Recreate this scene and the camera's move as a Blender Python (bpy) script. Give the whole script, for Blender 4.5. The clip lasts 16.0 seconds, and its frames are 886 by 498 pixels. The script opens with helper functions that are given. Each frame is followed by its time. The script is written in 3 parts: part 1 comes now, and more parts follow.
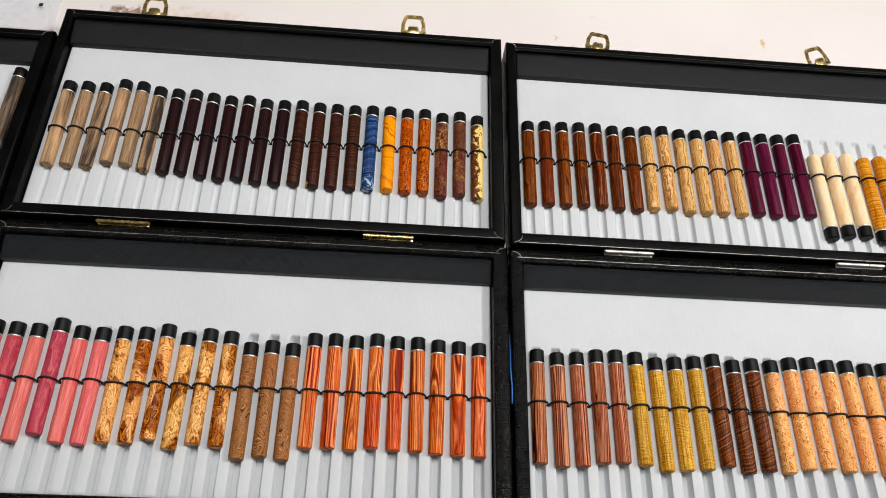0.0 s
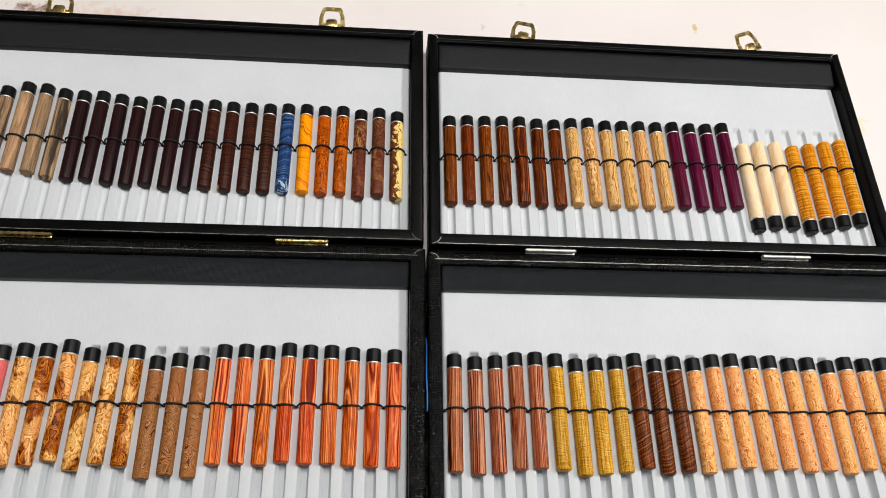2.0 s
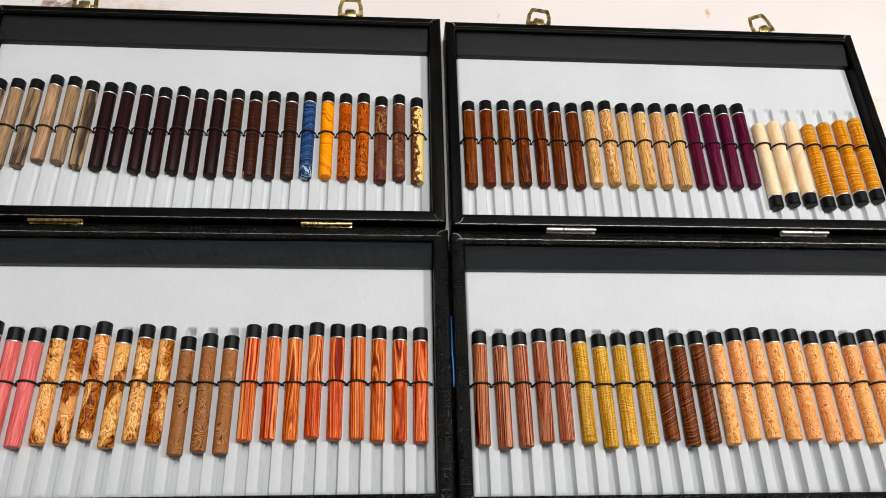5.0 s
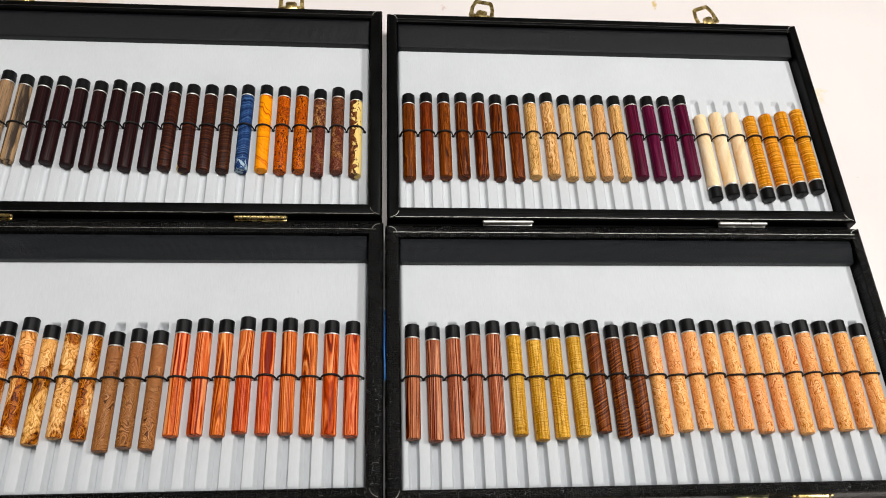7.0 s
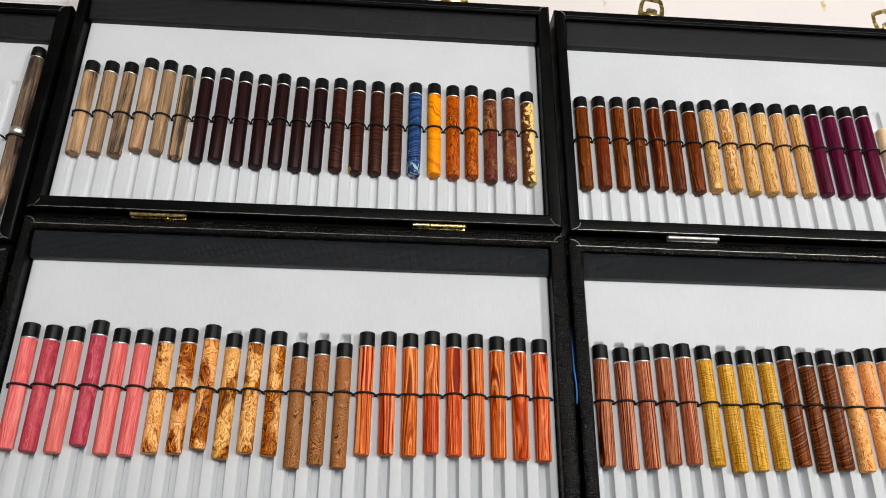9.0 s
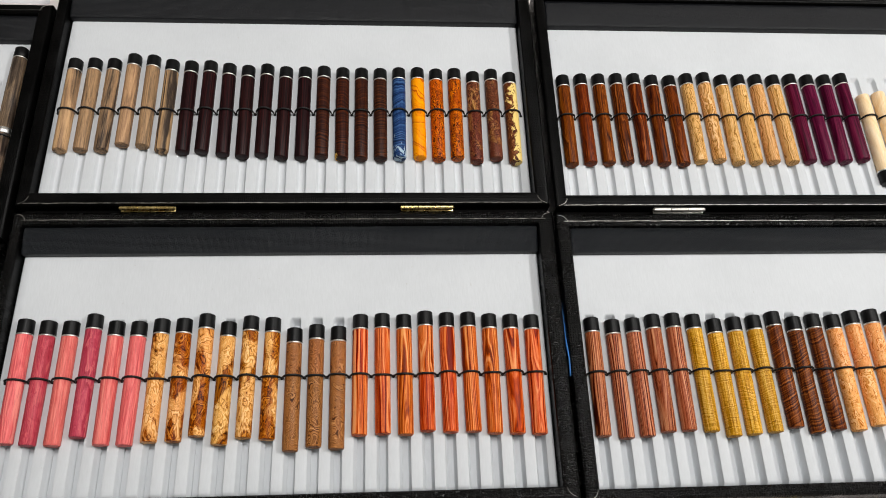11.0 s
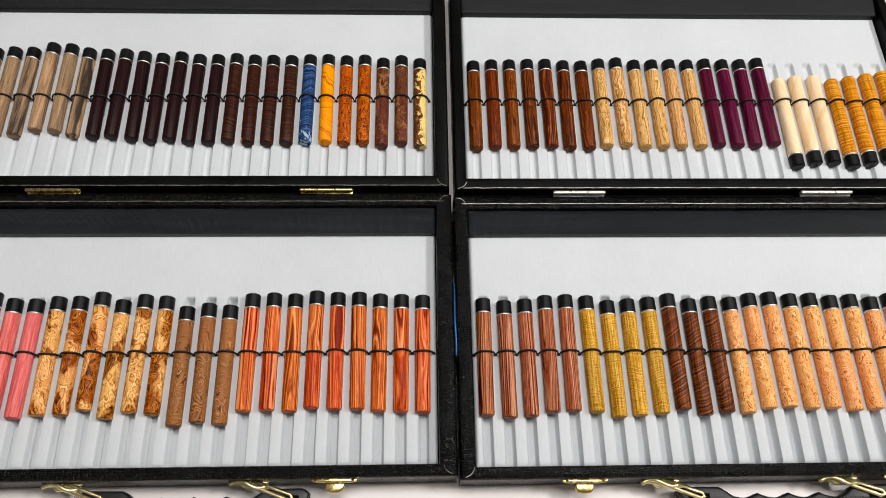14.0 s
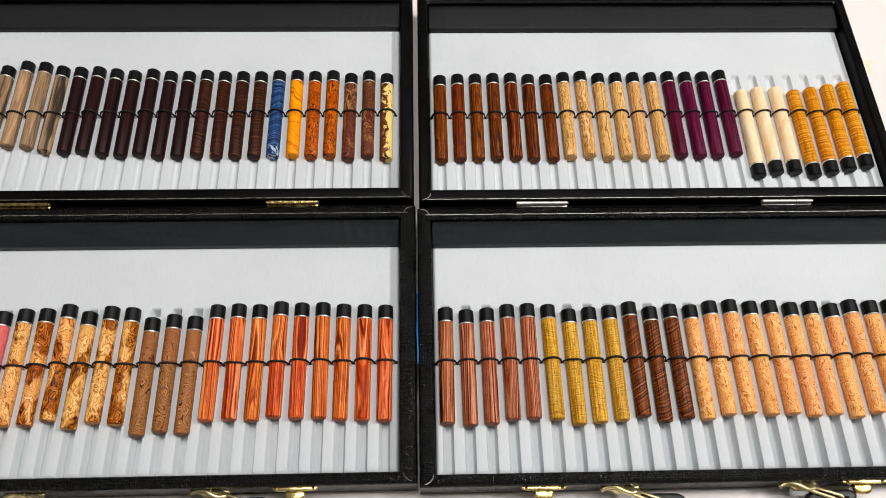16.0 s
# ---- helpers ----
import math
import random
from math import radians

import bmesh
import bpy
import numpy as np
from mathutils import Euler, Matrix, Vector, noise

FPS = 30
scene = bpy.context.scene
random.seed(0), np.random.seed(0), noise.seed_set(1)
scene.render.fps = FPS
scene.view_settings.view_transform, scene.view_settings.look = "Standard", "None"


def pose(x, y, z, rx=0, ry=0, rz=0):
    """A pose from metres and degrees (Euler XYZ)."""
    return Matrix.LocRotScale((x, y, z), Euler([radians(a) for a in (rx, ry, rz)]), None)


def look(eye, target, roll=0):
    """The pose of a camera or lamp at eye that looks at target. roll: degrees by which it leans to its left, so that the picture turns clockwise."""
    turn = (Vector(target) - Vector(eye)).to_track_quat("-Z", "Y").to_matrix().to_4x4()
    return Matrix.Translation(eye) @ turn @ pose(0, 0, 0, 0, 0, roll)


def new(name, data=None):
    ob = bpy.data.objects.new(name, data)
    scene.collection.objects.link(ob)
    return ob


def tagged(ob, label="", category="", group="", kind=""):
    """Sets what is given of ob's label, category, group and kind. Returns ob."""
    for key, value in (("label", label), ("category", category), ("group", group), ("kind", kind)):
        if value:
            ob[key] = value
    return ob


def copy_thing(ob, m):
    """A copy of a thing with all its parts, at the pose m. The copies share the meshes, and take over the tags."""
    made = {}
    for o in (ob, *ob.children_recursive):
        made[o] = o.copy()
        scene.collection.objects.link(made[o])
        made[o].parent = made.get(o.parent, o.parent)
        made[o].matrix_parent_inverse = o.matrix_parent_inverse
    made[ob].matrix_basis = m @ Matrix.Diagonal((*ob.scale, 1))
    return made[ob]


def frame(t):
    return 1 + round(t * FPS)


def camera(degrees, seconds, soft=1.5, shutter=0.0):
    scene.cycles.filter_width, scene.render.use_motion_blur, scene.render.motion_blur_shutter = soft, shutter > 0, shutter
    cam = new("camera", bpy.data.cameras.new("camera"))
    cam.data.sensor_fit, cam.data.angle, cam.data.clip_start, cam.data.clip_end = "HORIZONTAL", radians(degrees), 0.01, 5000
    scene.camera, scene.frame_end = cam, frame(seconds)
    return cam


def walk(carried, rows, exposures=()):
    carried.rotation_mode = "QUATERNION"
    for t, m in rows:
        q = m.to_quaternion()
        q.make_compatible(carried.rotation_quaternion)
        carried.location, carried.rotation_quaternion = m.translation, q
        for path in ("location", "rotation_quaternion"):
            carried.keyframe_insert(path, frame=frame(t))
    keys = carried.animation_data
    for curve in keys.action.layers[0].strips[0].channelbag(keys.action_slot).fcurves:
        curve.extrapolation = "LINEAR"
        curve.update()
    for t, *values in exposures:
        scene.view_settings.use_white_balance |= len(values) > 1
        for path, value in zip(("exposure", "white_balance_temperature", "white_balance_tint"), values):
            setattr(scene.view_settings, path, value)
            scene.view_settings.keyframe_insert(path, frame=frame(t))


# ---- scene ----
cam = camera(59.36, 16.0, soft=0.95)
PATH = [
    (0, (-0.0794, -0.2842, 0.5441), (-0.0425, -0.0003, 0.0168), 9.62),
    (0.5, (-0.0724, -0.2742, 0.5497), (-0.0332, 0.0076, 0.0215), 9.93),
    (1, (-0.0599, -0.2662, 0.5443), (-0.0175, 0.0098, 0.0132), 10.22),
    (1.5, (-0.0360, -0.2459, 0.5301), (0.0126, 0.0208, -0.0052), 11.25),
    (2, (-0.0293, -0.2595, 0.5433), (0.0211, 0.0081, 0.0087), 11.08),
    (2.5, (-0.0250, -0.2694, 0.5480), (0.0258, -0.0027, 0.0130), 11.18),
    (3, (-0.0294, -0.2725, 0.5448), (0.0178, -0.0020, 0.0113), 10.56),
    (3.5, (-0.0406, -0.2687, 0.5383), (0.0002, 0.0031, 0.0050), 9.64),
    (3.7, (-0.0440, -0.2685, 0.5396), (-0.0051, 0.0033, 0.0061), 9.43),
    (5.8, (-0.0268, -0.2884, 0.5429), (0.0214, -0.0146, 0.0112), 8.42),
    (6, (-0.0165, -0.2868, 0.5471), (0.0343, -0.0156, 0.0143), 8.94),
    (6.5, (-0.0043, -0.2846, 0.5442), (0.0489, -0.0138, 0.0114), 9.42),
    (7, (0.0023, -0.2843, 0.5401), (0.0523, -0.0133, 0.0072), 9.56),
    (7.5, (-0.0178, -0.2737, 0.5362), (0.0237, -0.0019, 0.0028), 9.02),
    (8, (-0.0554, -0.2609, 0.5364), (-0.0204, 0.0079, 0.0011), 8.62),
    (8.5, (-0.0960, -0.2541, 0.5392), (-0.0610, 0.0071, 0.0002), 9.10),
    (9, (-0.1173, -0.2433, 0.5250), (-0.0789, 0.0056, -0.0196), 10.06),
    (11.5, (-0.1108, -0.2573, 0.5249), (-0.0684, -0.0108, -0.0205), 8.28),
    (12, (-0.0916, -0.2534, 0.5168), (-0.0533, -0.0059, -0.0284), 7.43),
    (12.5, (-0.0831, -0.2478, 0.5206), (-0.0496, -0.0026, -0.0261), 6.63),
    (13, (-0.0661, -0.2501, 0.5247), (-0.0374, -0.0057, -0.0225), 5.84),
    (13.5, (-0.0318, -0.2659, 0.5243), (-0.0084, -0.0173, -0.0213), 4.63),
    (14, (-0.0195, -0.2775, 0.5262), (0.0012, -0.0248, -0.0176), 4.05),
    (14.5, (-0.0084, -0.2894, 0.5319), (0.0096, -0.0305, -0.0091), 3.29),
    (15, (0.0017, -0.2916, 0.5324), (0.0187, -0.0283, -0.0065), 2.89),
    (15.5, (0.0086, -0.2861, 0.5280), (0.0258, -0.0206, -0.0098), 2.77),
    (16, (0.0095, -0.2874, 0.5299), (0.0272, -0.0205, -0.0072), 2.80),
]
walk(cam, [(t, look(eye, target, roll)) for t, eye, target, roll in PATH])

# ---------------------------------------------------------------- light
world = bpy.data.worlds.new("room_air")
world.use_nodes = True
world.node_tree.nodes["Background"].inputs[0].default_value = (1.0, 0.98, 0.95, 1)
world.node_tree.nodes["Background"].inputs[1].default_value = 0.02
scene.world = world


def area_lamp(name, eye, target, sx, sy, watts, colour):
    data = bpy.data.lights.new(name, "AREA")
    data.shape, data.size, data.size_y = "RECTANGLE", sx, sy
    data.energy, data.color = watts, colour
    ob = new(name, data)
    ob.matrix_world = look(eye, target)
    return ob


area_lamp("ceiling_panel_east", (1.72, 0.06, 2.20), (0.0, 0.0, 0.0), 0.46, 0.46, 61, (1.0, 0.98, 0.95))
area_lamp("ceiling_panel_over", (0.18, 0.18, 2.22), (0.18, 0.18, 0.0), 1.0, 0.7, 33, (1.0, 0.985, 0.965))
scene.view_settings.exposure = 0.0


# ---------------------------------------------------------------- materials
def lin(h):
    """Linear colour from a hex string."""
    c = [int(h[i:i + 2], 16) / 255 for i in (0, 2, 4)]
    return (*[v / 12.92 if v <= 0.04045 else ((v + 0.055) / 1.055) ** 2.4 for v in c], 1)


class Mat:
    """A small node-graph builder."""

    def __init__(self, name, roughness=0.5, metallic=0.0, coat=0.0, spec=0.5):
        self.m = bpy.data.materials.new(name)
        self.m.use_nodes = True
        self.t = self.m.node_tree
        self.b = self.t.nodes["Principled BSDF"]
        self.b.inputs["Roughness"].default_value = roughness
        self.b.inputs["Metallic"].default_value = metallic
        self.b.inputs["Coat Weight"].default_value = coat
        self.b.inputs["Coat Roughness"].default_value = 0.2
        self.b.inputs["Specular IOR Level"].default_value = spec

    def node(self, kind, **inputs):
        n = self.t.nodes.new(kind)
        for k, v in inputs.items():
            self.put(n, k.replace("_", " "), v)
        return n

    def put(self, n, key, v):
        if isinstance(v, bpy.types.NodeSocket):
            self.t.links.new(v, n.inputs[key])
        else:
            n.inputs[key].default_value = v

    def coords(self, scale=(1, 1, 1), shuffle=True, turn=(0, 0, 0)):
        """Object coordinates, shifted by the object's random number."""
        tc = self.t.nodes.new("ShaderNodeTexCoord")
        v = tc.outputs["Object"]
        if shuffle:
            info = self.t.nodes.new("ShaderNodeObjectInfo")
            mul = self.t.nodes.new("ShaderNodeVectorMath")
            mul.operation = "SCALE"
            mul.inputs[0].default_value = (1.7, 3.1, 2.3)
            self.t.links.new(info.outputs["Random"], mul.inputs["Scale"])
            add = self.t.nodes.new("ShaderNodeVectorMath")
            add.operation = "ADD"
            self.t.links.new(v, add.inputs[0])
            self.t.links.new(mul.outputs[0], add.inputs[1])
            v = add.outputs[0]
        if any(turn):
            rot = self.t.nodes.new("ShaderNodeMapping")
            rot.inputs["Rotation"].default_value = turn
            self.t.links.new(v, rot.inputs["Vector"])
            v = rot.outputs[0]
        mp = self.t.nodes.new("ShaderNodeMapping")
        mp.inputs["Scale"].default_value = scale
        self.t.links.new(v, mp.inputs["Vector"])
        return mp.outputs[0]

    def noise(self, vec, scale, detail=4.0, rough=0.5, distort=0.0):
        n = self.node("ShaderNodeTexNoise", Vector=vec, Scale=scale, Detail=detail, Roughness=rough, Distortion=distort)
        return n.outputs["Fac"]

    def voronoi(self, vec, scale):
        n = self.t.nodes.new("ShaderNodeTexVoronoi")
        self.put(n, "Vector", vec)
        self.put(n, "Scale", scale)
        return n.outputs["Distance"]

    def ramp(self, fac, *stops):
        n = self.t.nodes.new("ShaderNodeValToRGB")
        e = n.color_ramp.elements
        while len(e) < len(stops):
            e.new(0.5)
        for el, (p, c) in zip(e, stops):
            el.position, el.color = p, (lin(c) if isinstance(c, str) else (c, c, c, 1))
        self.t.links.new(fac, n.inputs[0])
        return n.outputs[0]

    def mix(self, fac, a, b, mode="MIX"):
        n = self.t.nodes.new("ShaderNodeMix")
        n.data_type, n.blend_type = "RGBA", mode
        for sock, v in ((n.inputs[0], fac), (n.inputs[6], a), (n.inputs[7], b)):
            if isinstance(v, bpy.types.NodeSocket):
                self.t.links.new(v, sock)
            else:
                sock.default_value = v
        return n.outputs[2]

    def maths(self, op, a, b=0.0):
        n = self.t.nodes.new("ShaderNodeMath")
        n.operation = op
        for sock, v in ((n.inputs[0], a), (n.inputs[1], b)):
            if isinstance(v, bpy.types.NodeSocket):
                self.t.links.new(v, sock)
            else:
                sock.default_value = v
        return n.outputs[0]

    def spread(self, col, value=0.25, hue=0.02):
        """Vary colour from object to object."""
        info = self.t.nodes.new("ShaderNodeObjectInfo")
        hsv = self.t.nodes.new("ShaderNodeHueSaturation")
        self.t.links.new(self.maths("ADD", self.maths("MULTIPLY", info.outputs["Random"], value), 1 - value / 2), hsv.inputs["Value"])
        wob = self.maths("FRACT", self.maths("MULTIPLY", info.outputs["Random"], 7.3))
        self.t.links.new(self.maths("ADD", self.maths("MULTIPLY", wob, hue), 0.4965 - hue / 2), hsv.inputs["Hue"])
        hsv.inputs["Saturation"].default_value = 1.09
        self.t.links.new(col, hsv.inputs["Color"])
        return hsv.outputs[0]

    def colour(self, v):
        self.put(self.b, "Base Color", v)
        return self

    def rough(self, v):
        self.put(self.b, "Roughness", v)
        return self

    def bump(self, height, distance, strength=1.0):
        n = self.node("ShaderNodeBump", Height=height, Distance=distance, Strength=strength)
        self.t.links.new(n.outputs[0], self.b.inputs["Normal"])
        return self


def wood(name, stops, along, warp, lines=2.0, fibre=0.3, patch=None, eyes=0.0, pale=None, value=0.2, hue=0.01, pores=0.5, rough=0.4, dashes=None):
    """Turned and polished timber; the grain runs along local y.
    along: growth layers per metre on each axis; warp: (scales, amount, detail) of the field that bends them;
    patch: (scales, threshold, width, stops) of a second figure; pale: (tone, weights, offset, wobble) of sapwood."""
    k = Mat(name, rough, spec=0.12)
    v = k.coords()
    dot = k.t.nodes.new("ShaderNodeVectorMath")
    dot.operation = "DOT_PRODUCT"
    k.t.links.new(v, dot.inputs[0])
    dot.inputs[1].default_value = along
    scales, amount, detail = warp
    bend = k.noise(k.coords(scales), 1.0, detail, 0.5, 0.4)
    n = k.t.nodes.new("ShaderNodeTexNoise")
    n.noise_dimensions = "1D"
    k.put(n, "W", k.maths("ADD", dot.outputs["Value"], k.maths("MULTIPLY", bend, amount)))
    k.put(n, "Scale", 1.0)
    k.put(n, "Detail", lines)
    k.put(n, "Roughness", 0.6)
    layer = n.outputs["Fac"]
    hair = k.noise(k.coords((1000, 34, 1000)), 1.0, 4.0, 0.65, 0.2)
    f = k.maths("ADD", k.maths("MULTIPLY", layer, 1 - fibre), k.maths("MULTIPLY", hair, fibre))
    col = k.ramp(f, *stops)
    if patch:
        size, at, width, tones = patch
        where = k.noise(k.coords(size), 1.0, 5.0, 0.6, 1.0)
        col = k.mix(k.ramp(where, (at - width, 0.0), (at + width, 1.0)), col, k.ramp(f, *tones))
    if eyes:
        eye = k.voronoi(k.coords((150, 120, 150)), 1.0)
        knot = k.ramp(eye, (0.08, 1.0), (0.13, 0.35), (0.17, 0.8), (0.24, 0.0))
        col = k.mix(k.maths("MULTIPLY", knot, eyes), col, lin(stops[0][1]))
    if pale:
        tone, weights, offset, wobble = pale
        tc = k.t.nodes.new("ShaderNodeTexCoord")
        side = k.t.nodes.new("ShaderNodeVectorMath")
        side.operation = "DOT_PRODUCT"
        k.t.links.new(tc.outputs["Object"], side.inputs[0])
        side.inputs[1].default_value = weights
        edge = k.maths("ADD", side.outputs["Value"], k.maths("MULTIPLY", k.maths("SUBTRACT", k.noise(k.coords((210, 120, 210)), 1.0, 6.0, 0.62, 1.2), 0.5), wobble))
        inside = k.ramp(k.maths("ADD", edge, 0.5 - offset), (0.48, 0.0), (0.53, 0.92))
        col = k.mix(inside, col, lin(tone))
    if dashes:
        tick = k.noise(k.coords(dashes), 1.0, 2.0, 0.5)
        col = k.mix(k.ramp(tick, (0.60, 0.0), (0.68, 0.65)), col, lin(stops[0][1]))
    fine = k.noise(k.coords((1500, 110, 1500)), 1.0, 3.0, 0.65)
    col = k.mix(pores, col, k.ramp(fine, (0.36, 0.60), (0.52, 1.0)), "MULTIPLY")
    k.colour(k.spread(col, value, hue))
    k.rough(k.ramp(fine, (0.3, rough + 0.12), (0.7, rough - 0.06)))
    k.bump(fine, 0.00012, 0.35)
    return k.m


def leather(name, cell=700.0, depth=0.0004, base="030303", rough=0.27, spec=0.2, worn="0c0b0b"):
    """Embossed leatherette: small domed scales in loose rows."""
    k = Mat(name, rough, spec=spec)
    n = k.t.nodes.new("ShaderNodeTexVoronoi")
    k.put(n, "Vector", k.coords((1, 1, 1), shuffle=False))
    n.voronoi_dimensions = "2D"
    k.put(n, "Scale", cell)
    k.put(n, "Randomness", 0.5)
    cells = k.ramp(n.outputs["Distance"], (0.05, 1.0), (0.30, 0.82), (0.48, 0.35), (0.62, 0.0))
    wear = k.noise(k.coords((40, 40, 40), shuffle=False), 1.0, 5.0, 0.6)
    k.colour(k.mix(k.ramp(wear, (0.45, 0.0), (0.8, 0.5)), lin(base), lin(worn)))
    k.rough(k.ramp(wear, (0.3, rough - 0.08), (0.75, rough + 0.14)))
    k.bump(cells, depth)
    return k.m


def plain(name, base, other, rough=0.5, metallic=0.0, scale=60.0, bump=0.0, coat=0.0, fine=900.0, spec=0.35):
    k = Mat(name, rough, metallic, coat, spec)
    n = k.noise(k.coords((scale, scale, scale)), 1.0, 5.0, 0.6)
    k.colour(k.ramp(n, (0.35, base), (0.65, other)))
    k.rough(k.ramp(n, (0.3, max(rough - 0.08, 0.02)), (0.7, rough + 0.08)))
    if bump:
        k.bump(k.noise(k.coords((fine, fine, fine)), 1.0, 3.0), bump, 0.6)
    return k.m


LEATHER = leather("black_pebbled_leatherette", 600.0, 0.0005, "020202", 0.25, 0.15)
LID_LEATHER = leather("black_smooth_leatherette", 720.0, 0.00010, "020202", 0.36, 0.09)
BOLSTER = leather("charcoal_grained_leatherette", 1250.0, 0.00050, "181b1f", 0.36, 0.38, "1f2226")
LID_BOLSTER = leather("charcoal_smooth_leatherette", 1300.0, 0.00016, "121316", 0.40, 0.26, "1b1c1f")
SPINE = plain("black_cloth_spine", "040404", "080707", 0.8, bump=0.0002, spec=0.05)
# Greys that paint the sheen on black folded edges, and colour the corner seams.
SEAM_SHEEN = plain("grey_seam_and_edge_sheen", "9a968f", "403e3b", 0.45, scale=200)
DIM_SHEEN = plain("dull_edge_sheen", "383634", "1a1918", 0.45, scale=160)
PALE_SEAM_SHEEN = plain("pale_seam_and_edge_sheen", "efece6", "8a8680", 0.5, scale=230)
CORD = plain("black_elastic_cord", "0a0a0a", "141312", 0.55, scale=900, bump=0.0002, fine=2500)
CAP = plain("black_plastic_cap", "080809", "0e0e0f", 0.42, scale=80, bump=0.00005, spec=0.2)
SILVER = plain("polished_silver_ring", "e6e3de", "f6f4f0", 0.40, 1.0, 200)
BRASS = plain("bright_brass", "c6aa66", "dcc68a", 0.27, 1.0, 220)
PALEBRASS = plain("pale_plated_brass", "dcc98c", "ece0b4", 0.36, 1.0, 220)
STEEL = plain("nickel_plated_steel", "d4d2cc", "ebe9e4", 0.42, 1.0, 220)
GRIP = plain("black_moulded_grip", "121112", "1b1a1a", 0.42, scale=90, bump=0.0001, fine=1400)
BLUE = plain("blue_thread", "2c62a2", "3a78bc", 0.6, scale=300)
WALLS = plain("white_wall_paint", "b4b1ac", "bcb9b5", 0.8, scale=3, bump=0.0005, fine=120)
FLOORING = plain("grey_floor_vinyl", "77736c", "857f77", 0.6, scale=4)
LEG = plain("grey_powder_coated_steel", "8a8a8c", "98989a", 0.5, scale=20)


def tray_material():
    k = Mat("pale_grey_flocked_tray", 0.75, spec=0.25)
    v = k.coords((1, 1, 1))
    cloud = k.noise(v, 14.0, 5.0, 0.6)
    nap = k.noise(k.coords((900, 160, 900)), 1.0, 3.0, 0.6)
    col = k.ramp(cloud, (0.3, "c9cccf"), (0.7, "d1d4d7"))
    k.colour(k.mix(0.25, col, k.ramp(nap, (0.3, 0.82), (0.7, 1.0)), "MULTIPLY"))
    dust = k.ramp(k.noise(k.coords((260, 260, 260)), 1.0, 2.0, 0.5, 0.4), (0.74, 0.0), (0.79, 0.22))
    k.colour(k.mix(dust, k.mix(0.25, col, k.ramp(nap, (0.3, 0.82), (0.7, 1.0)), "MULTIPLY"), lin("a39d92")))
    k.bump(nap, 0.00015, 0.5)
    return k.m


TRAY = tray_material()


def table_material():
    """Cream laminate with faint smears, a brown smudge, a yellow drip and an orange fleck."""
    k = Mat("cream_table_laminate", 0.42, spec=0.4)
    v = k.coords((1, 1, 1), shuffle=False)
    cloud = k.noise(v, 5.0, 6.0, 0.6)
    col = k.ramp(cloud, (0.3, "e2dad7"), (0.7, "e8e1de"))
    speck = k.ramp(k.noise(v, 70.0, 3.0, 0.6, 0.6), (0.70, 0.0), (0.78, 0.35))
    col = k.mix(speck, col, lin("c9b9a4"))
    stains = (((-0.335, 0.236, 0.0), (26, 75, 1), "7a4a22", 0.9, 110), ((-0.270, 0.238, 0.0), (16, 70, 1), "d0a078", 0.4, 80),
              ((0.265, 0.2535, 0.0), (260, 110, 1), "c9a53c", 0.8, 160), ((0.300, -0.236, 0.0), (170, 80, 1), "c07c3c", 0.85, 200),
              ((0.062, 0.242, 0.0), (230, 210, 1), "b98d78", 0.5, 300), ((0.392, 0.130, 0.0), (220, 220, 1), "6a5d55", 0.7, 330),
              ((-0.035, -0.222, 0.0), (60, 300, 1), "7a6c62", 0.45, 420), ((0.402, 0.150, 0.0), (80, 60, 1), "e0cf9a", 0.6, 120))
    for place, size, tone, weight, grain in stains:
        off = k.node("ShaderNodeVectorMath")
        off.operation = "SUBTRACT"
        k.t.links.new(v, off.inputs[0])
        off.inputs[1].default_value = place
        sc = k.node("ShaderNodeVectorMath")
        sc.operation = "MULTIPLY"
        k.t.links.new(off.outputs[0], sc.inputs[0])
        sc.inputs[1].default_value = size
        ln = k.node("ShaderNodeVectorMath")
        ln.operation = "LENGTH"
        k.t.links.new(sc.outputs[0], ln.inputs[0])
        edge = k.maths("ADD", ln.outputs["Value"], k.maths("SUBTRACT", k.maths("MULTIPLY", k.noise(v, float(grain), 5.0, 0.65, 0.5), 1.8), 0.9))
        col = k.mix(k.ramp(edge, (0.62, weight), (1.25, 0.0)), col, lin(tone))
    k.colour(col)
    k.rough(k.ramp(cloud, (0.3, 0.36), (0.7, 0.5)))
    k.bump(k.noise(v, 900.0, 2.0), 0.00004, 0.4)
    return k.m


TABLE = table_material()


# ---------------------------------------------------------------- mesh helpers
def mesh_bm(verts, faces, smooth=True):
    bm = bmesh.new()
    vs = [bm.verts.new(v) for v in verts]
    for f in faces:
        bm.faces.new([vs[i] for i in f])
    bmesh.ops.recalc_face_normals(bm, faces=bm.faces)
    for f in bm.faces:
        f.smooth = smooth
    return bm


def part(name, bm, material, parent, label="", auto=False):
    """One mesh object under a thing or under a part."""
    data = bpy.data.meshes.new(name)
    bm.to_mesh(data)
    bm.free()
    data.materials.append(material)
    if auto:
        data.set_sharp_from_angle(angle=radians(38))
    ob = new(name, data)
    ob.parent = parent
    return tagged(ob, label)


def thing(name, m, label, category, group="", kind=""):
    ob = new(name)
    ob.empty_display_size = 0.01
    ob.matrix_world = m
    return tagged(ob, label, category, group, kind)


